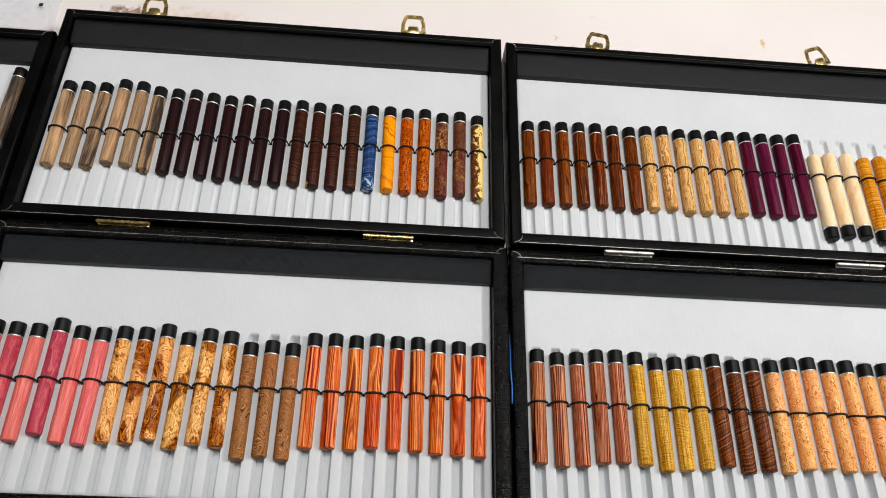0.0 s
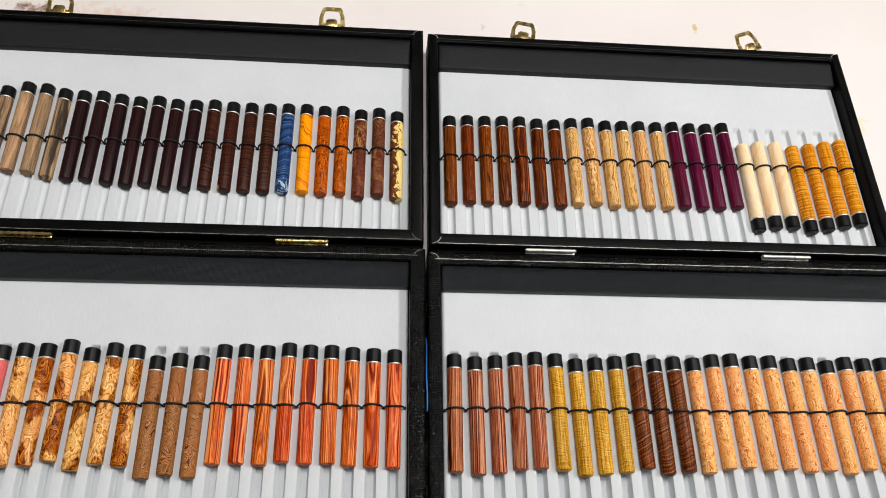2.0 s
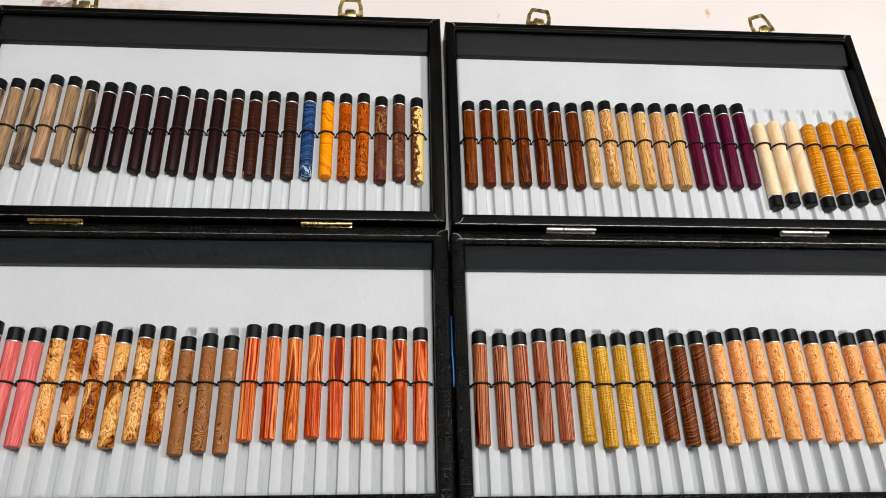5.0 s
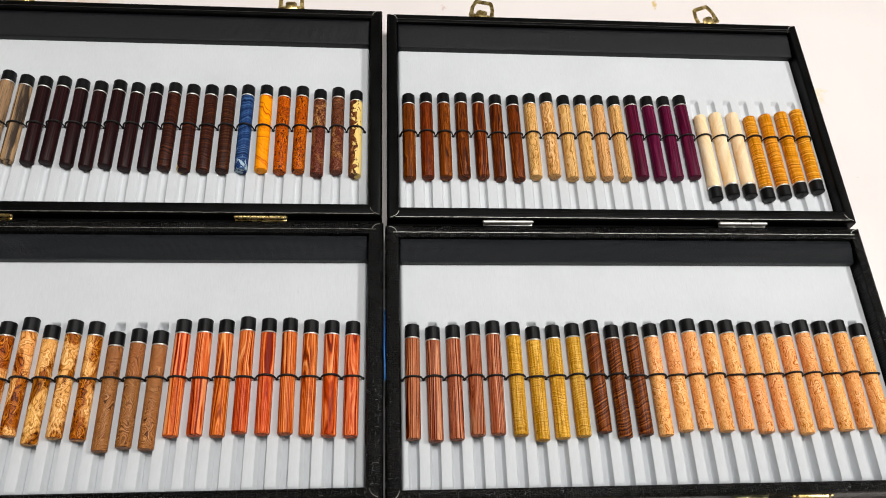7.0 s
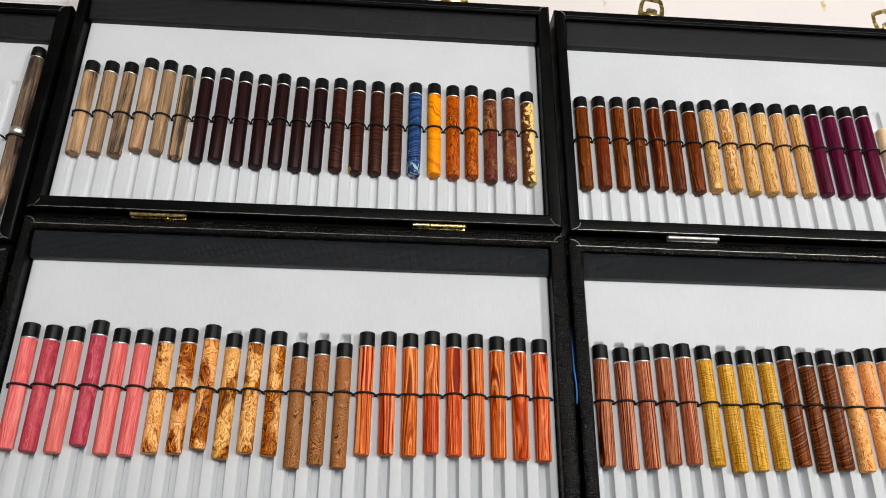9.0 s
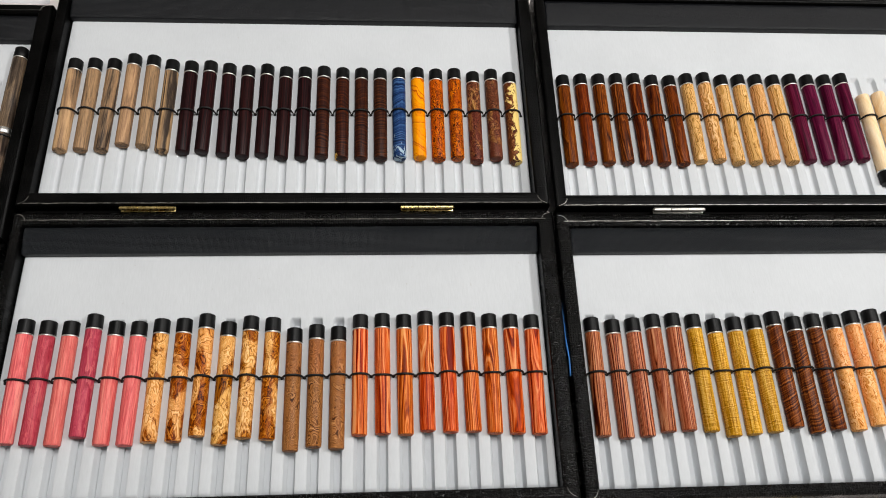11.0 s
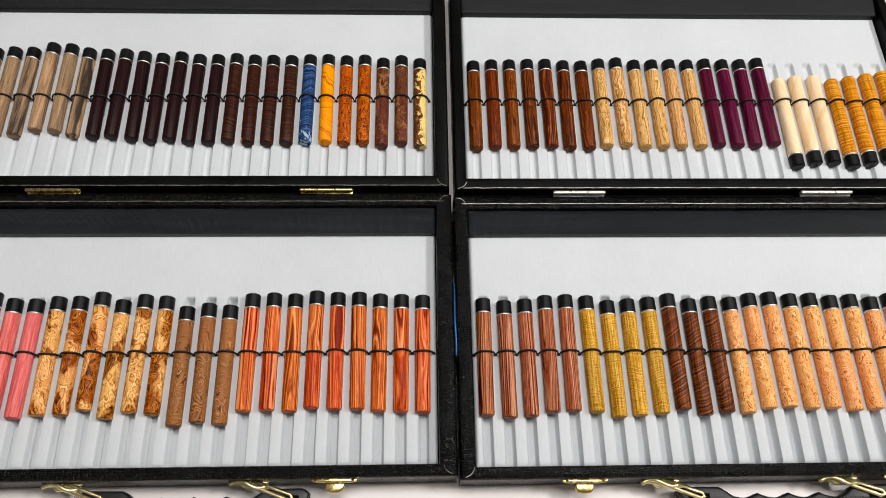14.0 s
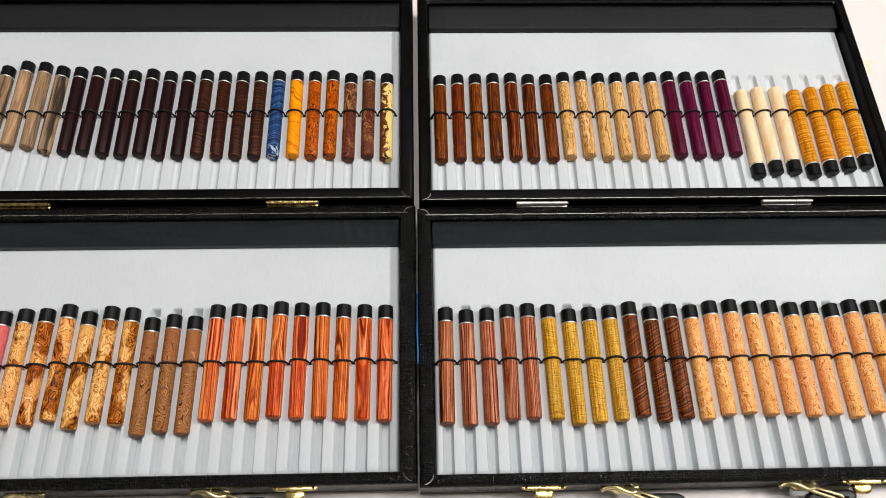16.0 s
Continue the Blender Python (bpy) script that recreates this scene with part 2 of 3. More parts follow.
def lathe(profile, steps=28):
    """Revolve (radius, y) pairs round the y axis."""
    verts, faces, n = [], [], len(profile)
    for r, y in profile:
        for s in range(steps):
            a = 2 * math.pi * s / steps
            verts.append((r * math.cos(a), y, r * math.sin(a)))
    for i in range(n - 1):
        for s in range(steps):
            t = (s + 1) % steps
            faces.append((i * steps + s, i * steps + t, (i + 1) * steps + t, (i + 1) * steps + s))
    for i, r in ((0, profile[0][0]), (n - 1, profile[-1][0])):
        if r > 1e-6:
            faces.append(tuple(i * steps + s for s in range(steps)))
    return mesh_bm(verts, faces)


def block(x0, x1, y0, y1, z0, z1, bevel=0.0, segments=2):
    bm = bmesh.new()
    bmesh.ops.create_cube(bm, size=1.0)
    for v in bm.verts:
        v.co = Vector((x0 if v.co.x < 0 else x1, y0 if v.co.y < 0 else y1, z0 if v.co.z < 0 else z1))
    if bevel:
        bmesh.ops.bevel(bm, geom=list(bm.edges), offset=bevel, segments=segments, affect="EDGES", profile=0.5)
    for f in bm.faces:
        f.smooth = bevel > 0
    return bm


def tube(points, radius, steps=8, closed=False):
    """A round bar along a line of points."""
    pts = [Vector(p) for p in points]
    n = len(pts)
    verts, faces = [], []
    for i, p in enumerate(pts):
        a = pts[(i - 1) % n] if (closed or i) else p
        b = pts[(i + 1) % n] if (closed or i < n - 1) else p
        d = (b - a).normalized()
        side = d.cross(Vector((0, 0, 1)))
        side = side.normalized() if side.length > 1e-4 else Vector((1, 0, 0))
        up = side.cross(d)
        for s in range(steps):
            w = 2 * math.pi * s / steps
            verts.append(p + radius * (math.cos(w) * side + math.sin(w) * up))
    for i in range(n if closed else n - 1):
        j = (i + 1) % n
        for s in range(steps):
            t = (s + 1) % steps
            faces.append((i * steps + s, i * steps + t, j * steps + t, j * steps + s))
    if not closed:
        faces += [tuple(range(steps)), tuple((n - 1) * steps + s for s in range(steps))]
    return mesh_bm(verts, faces)


def outline_solid(outline, z0, z1, bevel=0.0, segments=2):
    """A flat shape in x and y, given thickness and rounded edges."""
    n = len(outline)
    verts = [(x, y, z0) for x, y in outline] + [(x, y, z1) for x, y in outline]
    faces = [tuple(range(n)), tuple(range(n, 2 * n))] + [(i, (i + 1) % n, n + (i + 1) % n, n + i) for i in range(n)]
    bm = mesh_bm(verts, faces)
    if bevel:
        edges = [e for e in bm.edges if abs(e.verts[0].co.z - e.verts[1].co.z) < 1e-7]
        bmesh.ops.bevel(bm, geom=edges, offset=bevel, segments=segments, affect="EDGES", profile=0.5)
    for f in bm.faces:
        f.smooth = True
    return bm


def framed(outer, inner, z0, z1):
    """A flat ring between two outlines of equal count."""
    n = len(outer)
    verts = [(x, y, z) for z in (z0, z1) for ring in (outer, inner) for x, y in ring]
    faces = []
    for i in range(n):
        j = (i + 1) % n
        faces += [(i, j, n + j, n + i), (2 * n + i, 2 * n + j, 3 * n + j, 3 * n + i), (i, j, 2 * n + j, 2 * n + i), (n + i, n + j, 3 * n + j, 3 * n + i)]
    bm = mesh_bm(verts, faces, False)
    bmesh.ops.bevel(bm, geom=list(bm.edges), offset=0.0003, segments=1, affect="EDGES")
    return bm


# ---------------------------------------------------------------- room and table
def slab(name, x0, x1, y0, y1, z0, z1, mat):
    ob = part(name, block(x0, x1, y0, y1, z0, z1), mat, None)
    return tagged(ob, kind="structure")


slab("floor", -2.4, 2.8, -2.2, 2.4, -0.85, -0.75, FLOORING)
slab("ceiling", -2.4, 2.8, -2.2, 2.4, 2.25, 2.35, WALLS)
slab("wall_north", -2.4, 2.8, 2.4, 2.5, -0.75, 2.25, WALLS)
slab("wall_south", -2.4, 2.8, -2.3, -2.2, -0.75, 2.25, WALLS)
slab("wall_east", 2.8, 2.9, -2.2, 2.4, -0.75, 2.25, WALLS)
slab("wall_west", -2.5, -2.4, -2.2, 2.4, -0.75, 2.25, WALLS)

table = thing("table", pose(0, 0, -0.75), "cream laminate table with faint stains under the cases", "table")
part("tabletop", block(-1.1, 1.0, -0.42, 0.62, 0.722, 0.75, 0.004), TABLE, table)
for lx in (-1.0, 0.9):
    for ly in (-0.34, 0.54):
        part("leg", block(lx - 0.02, lx + 0.02, ly - 0.02, ly + 0.02, 0.0, 0.721, 0.003), LEG, table)

# ---------------------------------------------------------------- display cases
RIM, FLAT = 0.027, 0.0168
AXIS = FLAT + 0.0026


def shell(x0, x1, y0, y1, ix0, ix1, iy0, iy1):
    """An open half of a case: floor panel and four walls with a rounded, padded rim. Outer and inner faces are given."""
    prof = [(0.0, 0.0005), (0.0, 0.0235)]
    for i in range(1, 7):
        a = math.pi / 2 * i / 6
        prof.append((0.30 * (1 - math.cos(a)), 0.0240 + 0.0030 * math.sin(a)))
    for i in range(1, 6):
        a = math.pi / 2 * i / 5
        prof.append((0.76 + 0.24 * math.sin(a), RIM - 0.0022 * (1 - math.cos(a))))
    prof += [(1.0, 0.012), (1.0, 0.004)]
    verts, faces, n = [], [], len(prof)
    for ins, z in prof:
        xa, xb, ya, yb = x0 + ins * (ix0 - x0), x1 + ins * (ix1 - x1), y0 + ins * (iy0 - y0), y1 + ins * (iy1 - y1)
        verts += [(xa, ya, z), (xb, ya, z), (xb, yb, z), (xa, yb, z)]
    for i in range(n - 1):
        for s in range(4):
            t = (s + 1) % 4
            faces.append((4 * i + s, 4 * i + t, 4 * i + 4 + t, 4 * i + 4 + s))
    faces += [(0, 1, 2, 3), tuple(4 * (n - 1) + s for s in range(4))]
    return mesh_bm(verts, faces)


def tray(x0, x1, y0, y1, first, pitch, top, deep):
    """Flocked insert with a flat shelf and 24 rounded channels that end below it."""
    xs = [x0, x0 + 0.0005, x0 + 0.0011, x0 + 0.0019, x1 - 0.0019, x1 - 0.0011, x1 - 0.0005]
    half = 0.0052
    for i in range(24):
        xs += [first + pitch * i + half * u for u in (-1.0, -0.84, -0.76, -0.70, -0.62, -0.54, -0.44, -0.34, -0.2, 0.0, 0.22, 0.36, 0.43, 0.48, 0.53, 0.58, 0.63, 0.69, 0.77)]
    xs = sorted(x for x in xs if x0 <= x < x1 - 0.0004) + [x1]
    ys = [y0, y0 + 0.0008, y0 + 0.0016, y0 + 0.0024, y0 + 0.0034] + [y0 + 0.006 + (top - 0.004 - y0 - 0.006) * i / 8 for i in range(9)]
    ys += [top - 0.0033, top - 0.0024, top - 0.0018, top - 0.0012, top - 0.0006, top, top + 0.0006, top + 0.012, y1]
    verts, faces, nx = [], [], len(xs)
    for y in ys:
        up = min(max((top - y) / 0.0042, 0.0), 1.0)
        dip = 0.0030 * max(0.0, 1 - (y - y0) / 0.0034) ** 2
        for x in xs:
            i = min(max(round((x - first) / pitch), 0), 23)
            u = (x - first - pitch * i) / half
            g = min(max((0.72 - u) / 0.34, 0.0), 1.0) if u > 0 else min(max((0.78 + u) / 0.42, 0.0), 1.0)
            g = g * g * (3 - 2 * g)
            side = 0.0022 * max(0.0, 1 - min(x - x0, x1 - x) / 0.0020) ** 2
            verts.append((x, y, FLAT - max(dip, side) - deep * g * up * up * (3 - 2 * up)))
    for r in range(len(ys) - 1):
        for c in range(nx - 1):
            faces.append((r * nx + c, r * nx + c + 1, (r + 1) * nx + c + 1, (r + 1) * nx + c))
    m = len(verts)
    rim = list(range(nx)) + [r * nx + nx - 1 for r in range(1, len(ys))] + [(len(ys) - 1) * nx + c for c in range(nx - 2, -1, -1)] + [r * nx for r in range(len(ys) - 2, 0, -1)]
    verts += [(verts[i][0], verts[i][1], 0.0045) for i in rim]
    k = len(rim)
    faces += [(rim[i], rim[(i + 1) % k], m + (i + 1) % k, m + i) for i in range(k)]
    faces.append(tuple(range(m, m + k)))
    return mesh_bm(verts, faces)


def bolster(x0, x1, y0, y1):
    """Padded strip along the back of the tray, with a rounded front edge."""
    prof = [(y1, 0.0050), (y1, 0.0236), (y1 - 0.003, 0.0243), (y1 - 0.008, 0.0240), (y0 + 0.006, 0.0228), (y0 + 0.0026, 0.0224)]
    prof += [(y0 + 0.0015 - 0.0015 * math.sin(a), 0.0207 + 0.0015 * math.cos(a)) for a in (0.3, 0.7, 1.1, 1.5)]
    prof += [(y0, 0.0174), (y0 + 0.0003, 0.0050)]
    verts, n = [], len(prof)
    ends = ((x0, 0.0008), (x0 + 0.0006, 0.0002), (x0 + 0.002, 0.0))
    cols = [*ends, *[x0 + (x1 - x0) * i / 14 for i in range(1, 14)], *((x1 - (x - x0), d) for x, d in reversed(ends))]
    rng = random.Random(int(abs(x0) * 9973))
    for c in cols:
        x, d = c if isinstance(c, tuple) else (c, 0.0)
        sag = 0.0 if isinstance(c, tuple) else rng.uniform(-0.00025, 0.00025)
        verts += [(x, y + (d if y < y1 else 0), z - d * (z > 0.01) + (sag if 0.0195 < z else 0)) for y, z in prof]
    faces = [(c * n + i, c * n + i + 1, (c + 1) * n + i + 1, (c + 1) * n + i) for c in range(len(cols) - 1) for i in range(n - 1)]
    faces += [(c * n + n - 1, c * n, (c + 1) * n, (c + 1) * n + n - 1) for c in range(len(cols) - 1)]
    faces += [tuple(range(n)), tuple((len(cols) - 1) * n + i for i in range(n))]
    return mesh_bm(verts, faces)


def stitches(runs, length=0.0021, gap=0.0005, seed=1):
    """Thread ends standing proud along straight or bent runs."""
    rng = random.Random(seed)
    bm = bmesh.new()
    for run in runs:
        for a, b in zip(run, run[1:]):
            a, b = Vector(a), Vector(b)
            d, s = (b - a).normalized(), 0.0
            w = d.cross(Vector((0, 0, 1))) * 0.00028
            while s + length < (b - a).length:
                p, q = a + d * s, a + d * (s + length * rng.uniform(0.7, 1.0))
                up = Vector((0, 0, rng.uniform(0.00008, 0.00022)))
                lo = [bm.verts.new(v) for v in (p - w, p + w, q + w, q - w)]
                mid = [bm.verts.new(v + up) for v in (p * 0.75 + q * 0.25, p * 0.25 + q * 0.75)]
                bm.faces.new((lo[0], lo[1], mid[0]))
                bm.faces.new((lo[2], lo[3], mid[1]))
                bm.faces.new((lo[1], lo[2], mid[1], mid[0]))
                bm.faces.new((lo[3], lo[0], mid[0], mid[1]))
                s += length + gap * rng.uniform(0.6, 1.6)
    return bm


def piping(x0, x1, y, z, seed):
    """A thin line along a rim, a little uneven; its colour paints the sheen of the folded edge."""
    rng = random.Random(seed)
    n = 70
    return tube([(x0 + (x1 - x0) * i / n, y + rng.uniform(-0.00014, 0.00014), z - rng.uniform(0.0, 0.00022)) for i in range(n + 1)], 0.0003, 6)


def corner_run(cx, cy, dx, dy):
    """A curved seam over a mitred corner, from the outer corner inwards."""
    steps = [i / 9 for i in range(10)]
    return [(cx + dx * (0.0012 + 0.0082 * u + 0.0018 * math.sin(math.pi * u)), cy + dy * (0.0012 + 0.0082 * u - 0.0018 * math.sin(math.pi * u)),
             RIM + 0.0001 - 0.0014 * (1 - min(1.0, u * 3)) ** 2 - 0.0012 * max(0.0, u * 4 - 3)) for u in steps]


def elastic(first, pitch, y, seed):
    """Cord that dives into the tray between pens and climbs over each of them."""
    rng = random.Random(seed)
    pts = []
    r = 0.0055 + 0.0007
    for i in range(24):
        cx = first + pitch * i
        dy = rng.uniform(-0.0009, 0.0009)
        pts.append((cx - pitch / 2, y, FLAT + 0.0002))
        for a in range(-68, 69, 17):
            w = radians(a)
            pts.append((cx + r * math.sin(w), y + dy * math.cos(w), AXIS + r * math.cos(w)))
    pts.append((first + pitch * 23.5, y, FLAT + 0.0002))
    return tube(pts, 0.00072, 7)


def eyelet_mesh():
    """Dark eyelet through which the cord passes."""
    verts, faces = [], []
    for r, z in ((0.00125, -0.0006), (0.00115, 0.0003), (0.0006, 0.0007)):
        verts += [(r * math.cos(math.tau * s / 8), r * math.sin(math.tau * s / 8), z) for s in range(8)]
    for ring in (0, 8):
        faces += [(ring + s, ring + (s + 1) % 8, ring + 8 + (s + 1) % 8, ring + 8 + s) for s in range(8)]
    faces.append(tuple(range(16, 24)))
    data = bpy.data.meshes.new("eyelet")
    bm = mesh_bm(verts, faces)
    bm.to_mesh(data)
    bm.free()
    data.materials.append(CORD)
    return data


EYELET = eyelet_mesh()


def hinge(case, x, y, mat, tone):
    """Butt hinge with folded leaves and a five-part barrel on the spine."""
    leaf = part("hinge", block(x - 0.019, x + 0.019, y - 0.0018, y + 0.0018, RIM - 0.0046, RIM - 0.0038, 0.0002, 1), mat, case, tone)
    for k in range(3):
        a = x - 0.019 + 0.0127 * k
        part("knuckle", lathe([(0.0010, 0.0), (0.0015, 0.0002), (0.0015, 0.0122), (0.0010, 0.0124)], 16), mat, leaf, auto=True).matrix_local = pose(a, y, RIM - 0.0012, 0, 0, -90)
    part("pin", lathe([(0.0009, 0.0), (0.0009, 0.0392)], 10), mat, leaf).matrix_local = pose(x - 0.0196, y, RIM - 0.0012, 0, 0, -90)
    return leaf


def latch(case, x, y, lift, skew, mat):
    """Open draw latch at the back of the lid: plate, tongue and sprung loop."""
    plate = part("latch", block(x - 0.013, x + 0.013, y - 0.0004, y + 0.0008, 0.013, 0.0245, 0.0003, 1), mat, case, "open brass-plated draw latch")
    outer = [(-0.0112, 0.0), (0.0112, 0.0), (0.0106, 0.010), (0.0084, 0.0172), (0.0068, 0.0188), (-0.0068, 0.0188), (-0.0084, 0.0172), (-0.0106, 0.010)]
    inner = [(-0.0072, 0.0030), (0.0072, 0.0030), (0.0074, 0.0095), (0.0060, 0.0142), (0.0050, 0.0152), (-0.0050, 0.0152), (-0.0060, 0.0142), (-0.0074, 0.0095)]
    m = pose(x, y + 0.001, 0.0235, lift, 0, skew)
    part("loop", framed(outer, inner, -0.0007, 0.0007), mat, plate).matrix_local = m
    part("tongue", outline_solid([(-0.0052, -0.001), (0.0052, -0.001), (0.0046, 0.0052), (0.0028, 0.0064), (-0.0028, 0.0064), (-0.0046, 0.0052)], 0.0008, 0.0019, 0.0003), mat, plate).matrix_local = m
    part("pivot", lathe([(0.0014, -0.0105), (0.0014, 0.0105)], 12), mat, plate).matrix_local = m @ pose(0, 0, 0, 0, 0, 90)
    return plate


def catch(case, x, y, mat):
    """Hooked catch on the front of the base."""
    plate = part("catch", outline_solid([(-0.0150, 0.0), (0.0150, 0.0), (0.0135, -0.0016), (0.0100, -0.0022), (-0.0100, -0.0022), (-0.0135, -0.0016)], 0.0195, 0.0225, 0.0004), mat, case, "brass-plated catch")
    plate.matrix_local = pose(x, y, 0)
    part("lug", outline_solid([(-0.0062, -0.0008), (0.0062, -0.0008), (0.0060, -0.0050), (0.0046, -0.0072), (0.0020, -0.0080), (-0.0020, -0.0080), (-0.0046, -0.0072), (-0.0060, -0.0050)], 0.0150, 0.0190, 0.0012), mat, plate)
    for dx in (-0.0115, 0.0115):
        part("rivet", lathe([(0.0011, 0.0), (0.0009, 0.0005), (0.0, 0.0008)], 12), mat, plate).matrix_local = pose(dx, -0.0011, 0.0224, 90)
    return plate


def handle(case, cx, px, y, slack, mat, thick=0.0122):
    """Moulded grip with finger scallops, slung on two wire rings from fixed eyes."""
    half = 0.0715
    n = 64
    inner, outer = [], []
    for i in range(n + 1):
        u = -1 + 2 * i / n
        x = half * u
        s = abs(x)
        drop = 0.0 if s > 0.044 else 0.0058 * min(1.0, (0.044 - s) / 0.008)
        wave = 0.0 if s > 0.036 else 0.0030 * (1 - abs(math.sin(math.pi * x / 0.0200))) - 0.0010
        end = 0.0026 * max(0.0, (s - 0.066) / 0.0055) ** 2
        bow = 0.0022 * (1 - u * u)
        inner.append((x, -drop + wave - end - 0.3 * bow))
        outer.append((x, -thick - bow + end * 1.6))
    body = part("handle", outline_solid(inner + outer[::-1], -0.0052, 0.0052, 0.0018, 3), GRIP, case, "black moulded carrying handle")
    body.matrix_local = pose(cx, y - slack, 0.0110)
    part("welt", tube([(x, yy + 0.0004, 0.0003) for x, yy in outer], 0.0011, 8), GRIP, body)
    part("stitching", stitches([[(x, yy + 0.0024, 0.00525) for x, yy in outer[6:-6]]], 0.0016, 0.0010), CAP, body)
    for k, dx in enumerate((-0.0585, 0.0585)):
        part("slot", block(dx - 0.007, dx + 0.007, -0.0085, -0.0045, 0.0048, 0.0054, 0.0002, 1), SPINE, body)
        ex = px + (-0.058 if k == 0 else 0.058)
        eye = part("handle_eye", outline_solid([(-0.0125, 0.0006), (0.0125, 0.0006), (0.0120, -0.0016), (0.0055, -0.0024), (0.0032, -0.0046), (-0.0032, -0.0046), (-0.0055, -0.0024), (-0.0120, -0.0016)], 0.0145, 0.0170, 0.0007), mat, case, "plated handle eye")
        eye.matrix_local = pose(ex, y, 0)
        bend = [(0.0125 * u, -0.0022 - 0.0022 * math.sin(math.pi * u), 0.0178 + 0.0012 * math.cos(math.pi * u)) for u in [-1 + i / 8 for i in range(17)]]
        part("hook", tube(bend, 0.0016, 8), mat, eye)
        hx = cx + dx
        a, b = Vector((ex + 0.001, y - 0.0012, 0.0176)), Vector((hx + 0.001, y - slack - 0.0058, 0.0172))
        d = (b - a).normalized()
        w = Vector((-d.y, d.x, 0)) * 0.0017
        ring = [a - w, a + w * 0.2 + Vector((0, 0.0012, 0.001)), a + w, b + w, b + d * 0.0022, b - w]
        part("ring", tube(ring, 0.00125, 8, True), mat, eye).matrix_local = pose(-ex, -y, 0)
    return body


def display_case(lid_x, base_x, inner_x, y_gap, hinges, metals, latches, catches, lid_back, edges, rows, slack, label):
    """A hinged case lying open: lid behind, base in front, each with its tray."""
    hinge_mat, latch_mat, tone = metals
    seam_tone = PALE_SEAM_SHEEN if hinge_mat is STEEL else SEAM_SHEEN
    case = thing("pen_display_case", pose(0, 0, 0), label, "display case", "open display cases on the table")
    lid = (y_gap + 0.0024, y_gap + lid_back)
    base = (y_gap - 0.2042, y_gap - 0.0028)
    ix0, ix1 = inner_x
    halves = (("lid", lid_x, lid, 0.0106, 0.0095, edges[0], rows[0], 3), ("base", base_x, base, 0.0080, 0.0104, edges[1], rows[1], 5))
    for name, (x0, x1), (y0, y1), near, far, edge_y, row, seed in halves:
        iy0, iy1 = y0 + near, y1 - far
        part(name, shell(x0, x1, y0, y1, ix0, ix1, iy0, iy1), LID_LEATHER if name == "lid" else LEATHER, case, auto=True)
        first, pitch, top, cord_y = row
        part("tray", tray(ix0 + 0.0007, ix1 - 0.0007, iy0 + 0.0004, edge_y + 0.004, first, pitch, top, 0.0035 if name == "lid" else 0.0072), TRAY, case, "pale grey flocked tray with grooves", True)
        part("bolster", bolster(ix0 + 0.0006, ix1 - 0.0006, edge_y, iy1 - 0.0003), LID_BOLSTER if name == "lid" else BOLSTER, case, "charcoal padded leatherette strip")
        part("elastic_cord", elastic(first, pitch, cord_y, seed), CORD, case)
        for i in range(25):
            ring = new("eyelet", EYELET)
            ring.parent = case
            ring.matrix_local = pose(first + pitch * (i - 0.5), cord_y, FLAT)
        z = RIM + 0.0001
        for cx, sx in ((x0, 1), (x1, -1)):
            for cy, sy in ((y0, 1), (y1, -1)):
                part("corner_seam", tube(corner_run(cx, cy, sx, sy), 0.00021, 6), seam_tone, case)
        # Highlight on the folded black edge, painted as a light line.
        edge = y0 + 0.0016 if name == "lid" else y1 - 0.0064
        part("piping", piping(x0 + 0.006, x1 - 0.006, edge, z, seed), seam_tone, case)
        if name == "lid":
            # Fainter painted sheen along the back rim.
            part("piping", piping(x0 + 0.007, x1 - 0.007, y1 - 0.0066, z, seed + 1), DIM_SHEEN, case)
    x0, x1 = base_x
    part("spine", block(x0 + 0.003, x1 - 0.003, y_gap - 0.0040, y_gap + 0.0036, 0.0155, 0.0185, 0.0006), SPINE, case)
    for hx in hinges:
        hinge(case, hx, y_gap + 0.0006, hinge_mat, tone)
    for lx, lift, skew in latches:
        latch(case, lx, lid[1], lift, skew, latch_mat)
    for lx in catches:
        catch(case, lx, base[0], latch_mat)
    mid = (x0 + x1) / 2
    handle(case, mid + 0.024, mid, base[0], slack, PALEBRASS, 0.0090 if hinge_mat is STEEL else 0.0108)
    return case


display_case((0.0092, 0.3814), (0.0077, 0.3814), (0.0180, 0.3731), 0.0, (0.1013, 0.2873), (STEEL, BRASS, "nickel-plated butt hinge"), ((0.0925, 2, -10), (0.3010, 10, 22)),
             (0.0868, 0.2935), 0.2080, (0.1737, -0.0318), ((0.0270, 0.01453, 0.1285, 0.0852), (0.0269, 0.01447, -0.0770, -0.1205)), 0.0042, "black leatherette pen case lying open with nickel hinges")
display_case((-0.3735, 0.0052), (-0.3725, 0.0064), (-0.3652, -0.0052), 0.0024, (-0.2825, -0.0850), (BRASS, BRASS, "brass butt hinge"), ((-0.3000, 10, 0), (-0.0738, 10, 0)),
             (-0.2970, -0.0712), 0.2086, (0.1756, -0.0304), ((-0.3533, 0.01466, 0.1300, 0.0879), (-0.3525, 0.01467, -0.0765, -0.1190)), 0.0042, "black leatherette pen case lying open with brass hinges")
C0 = -0.7520
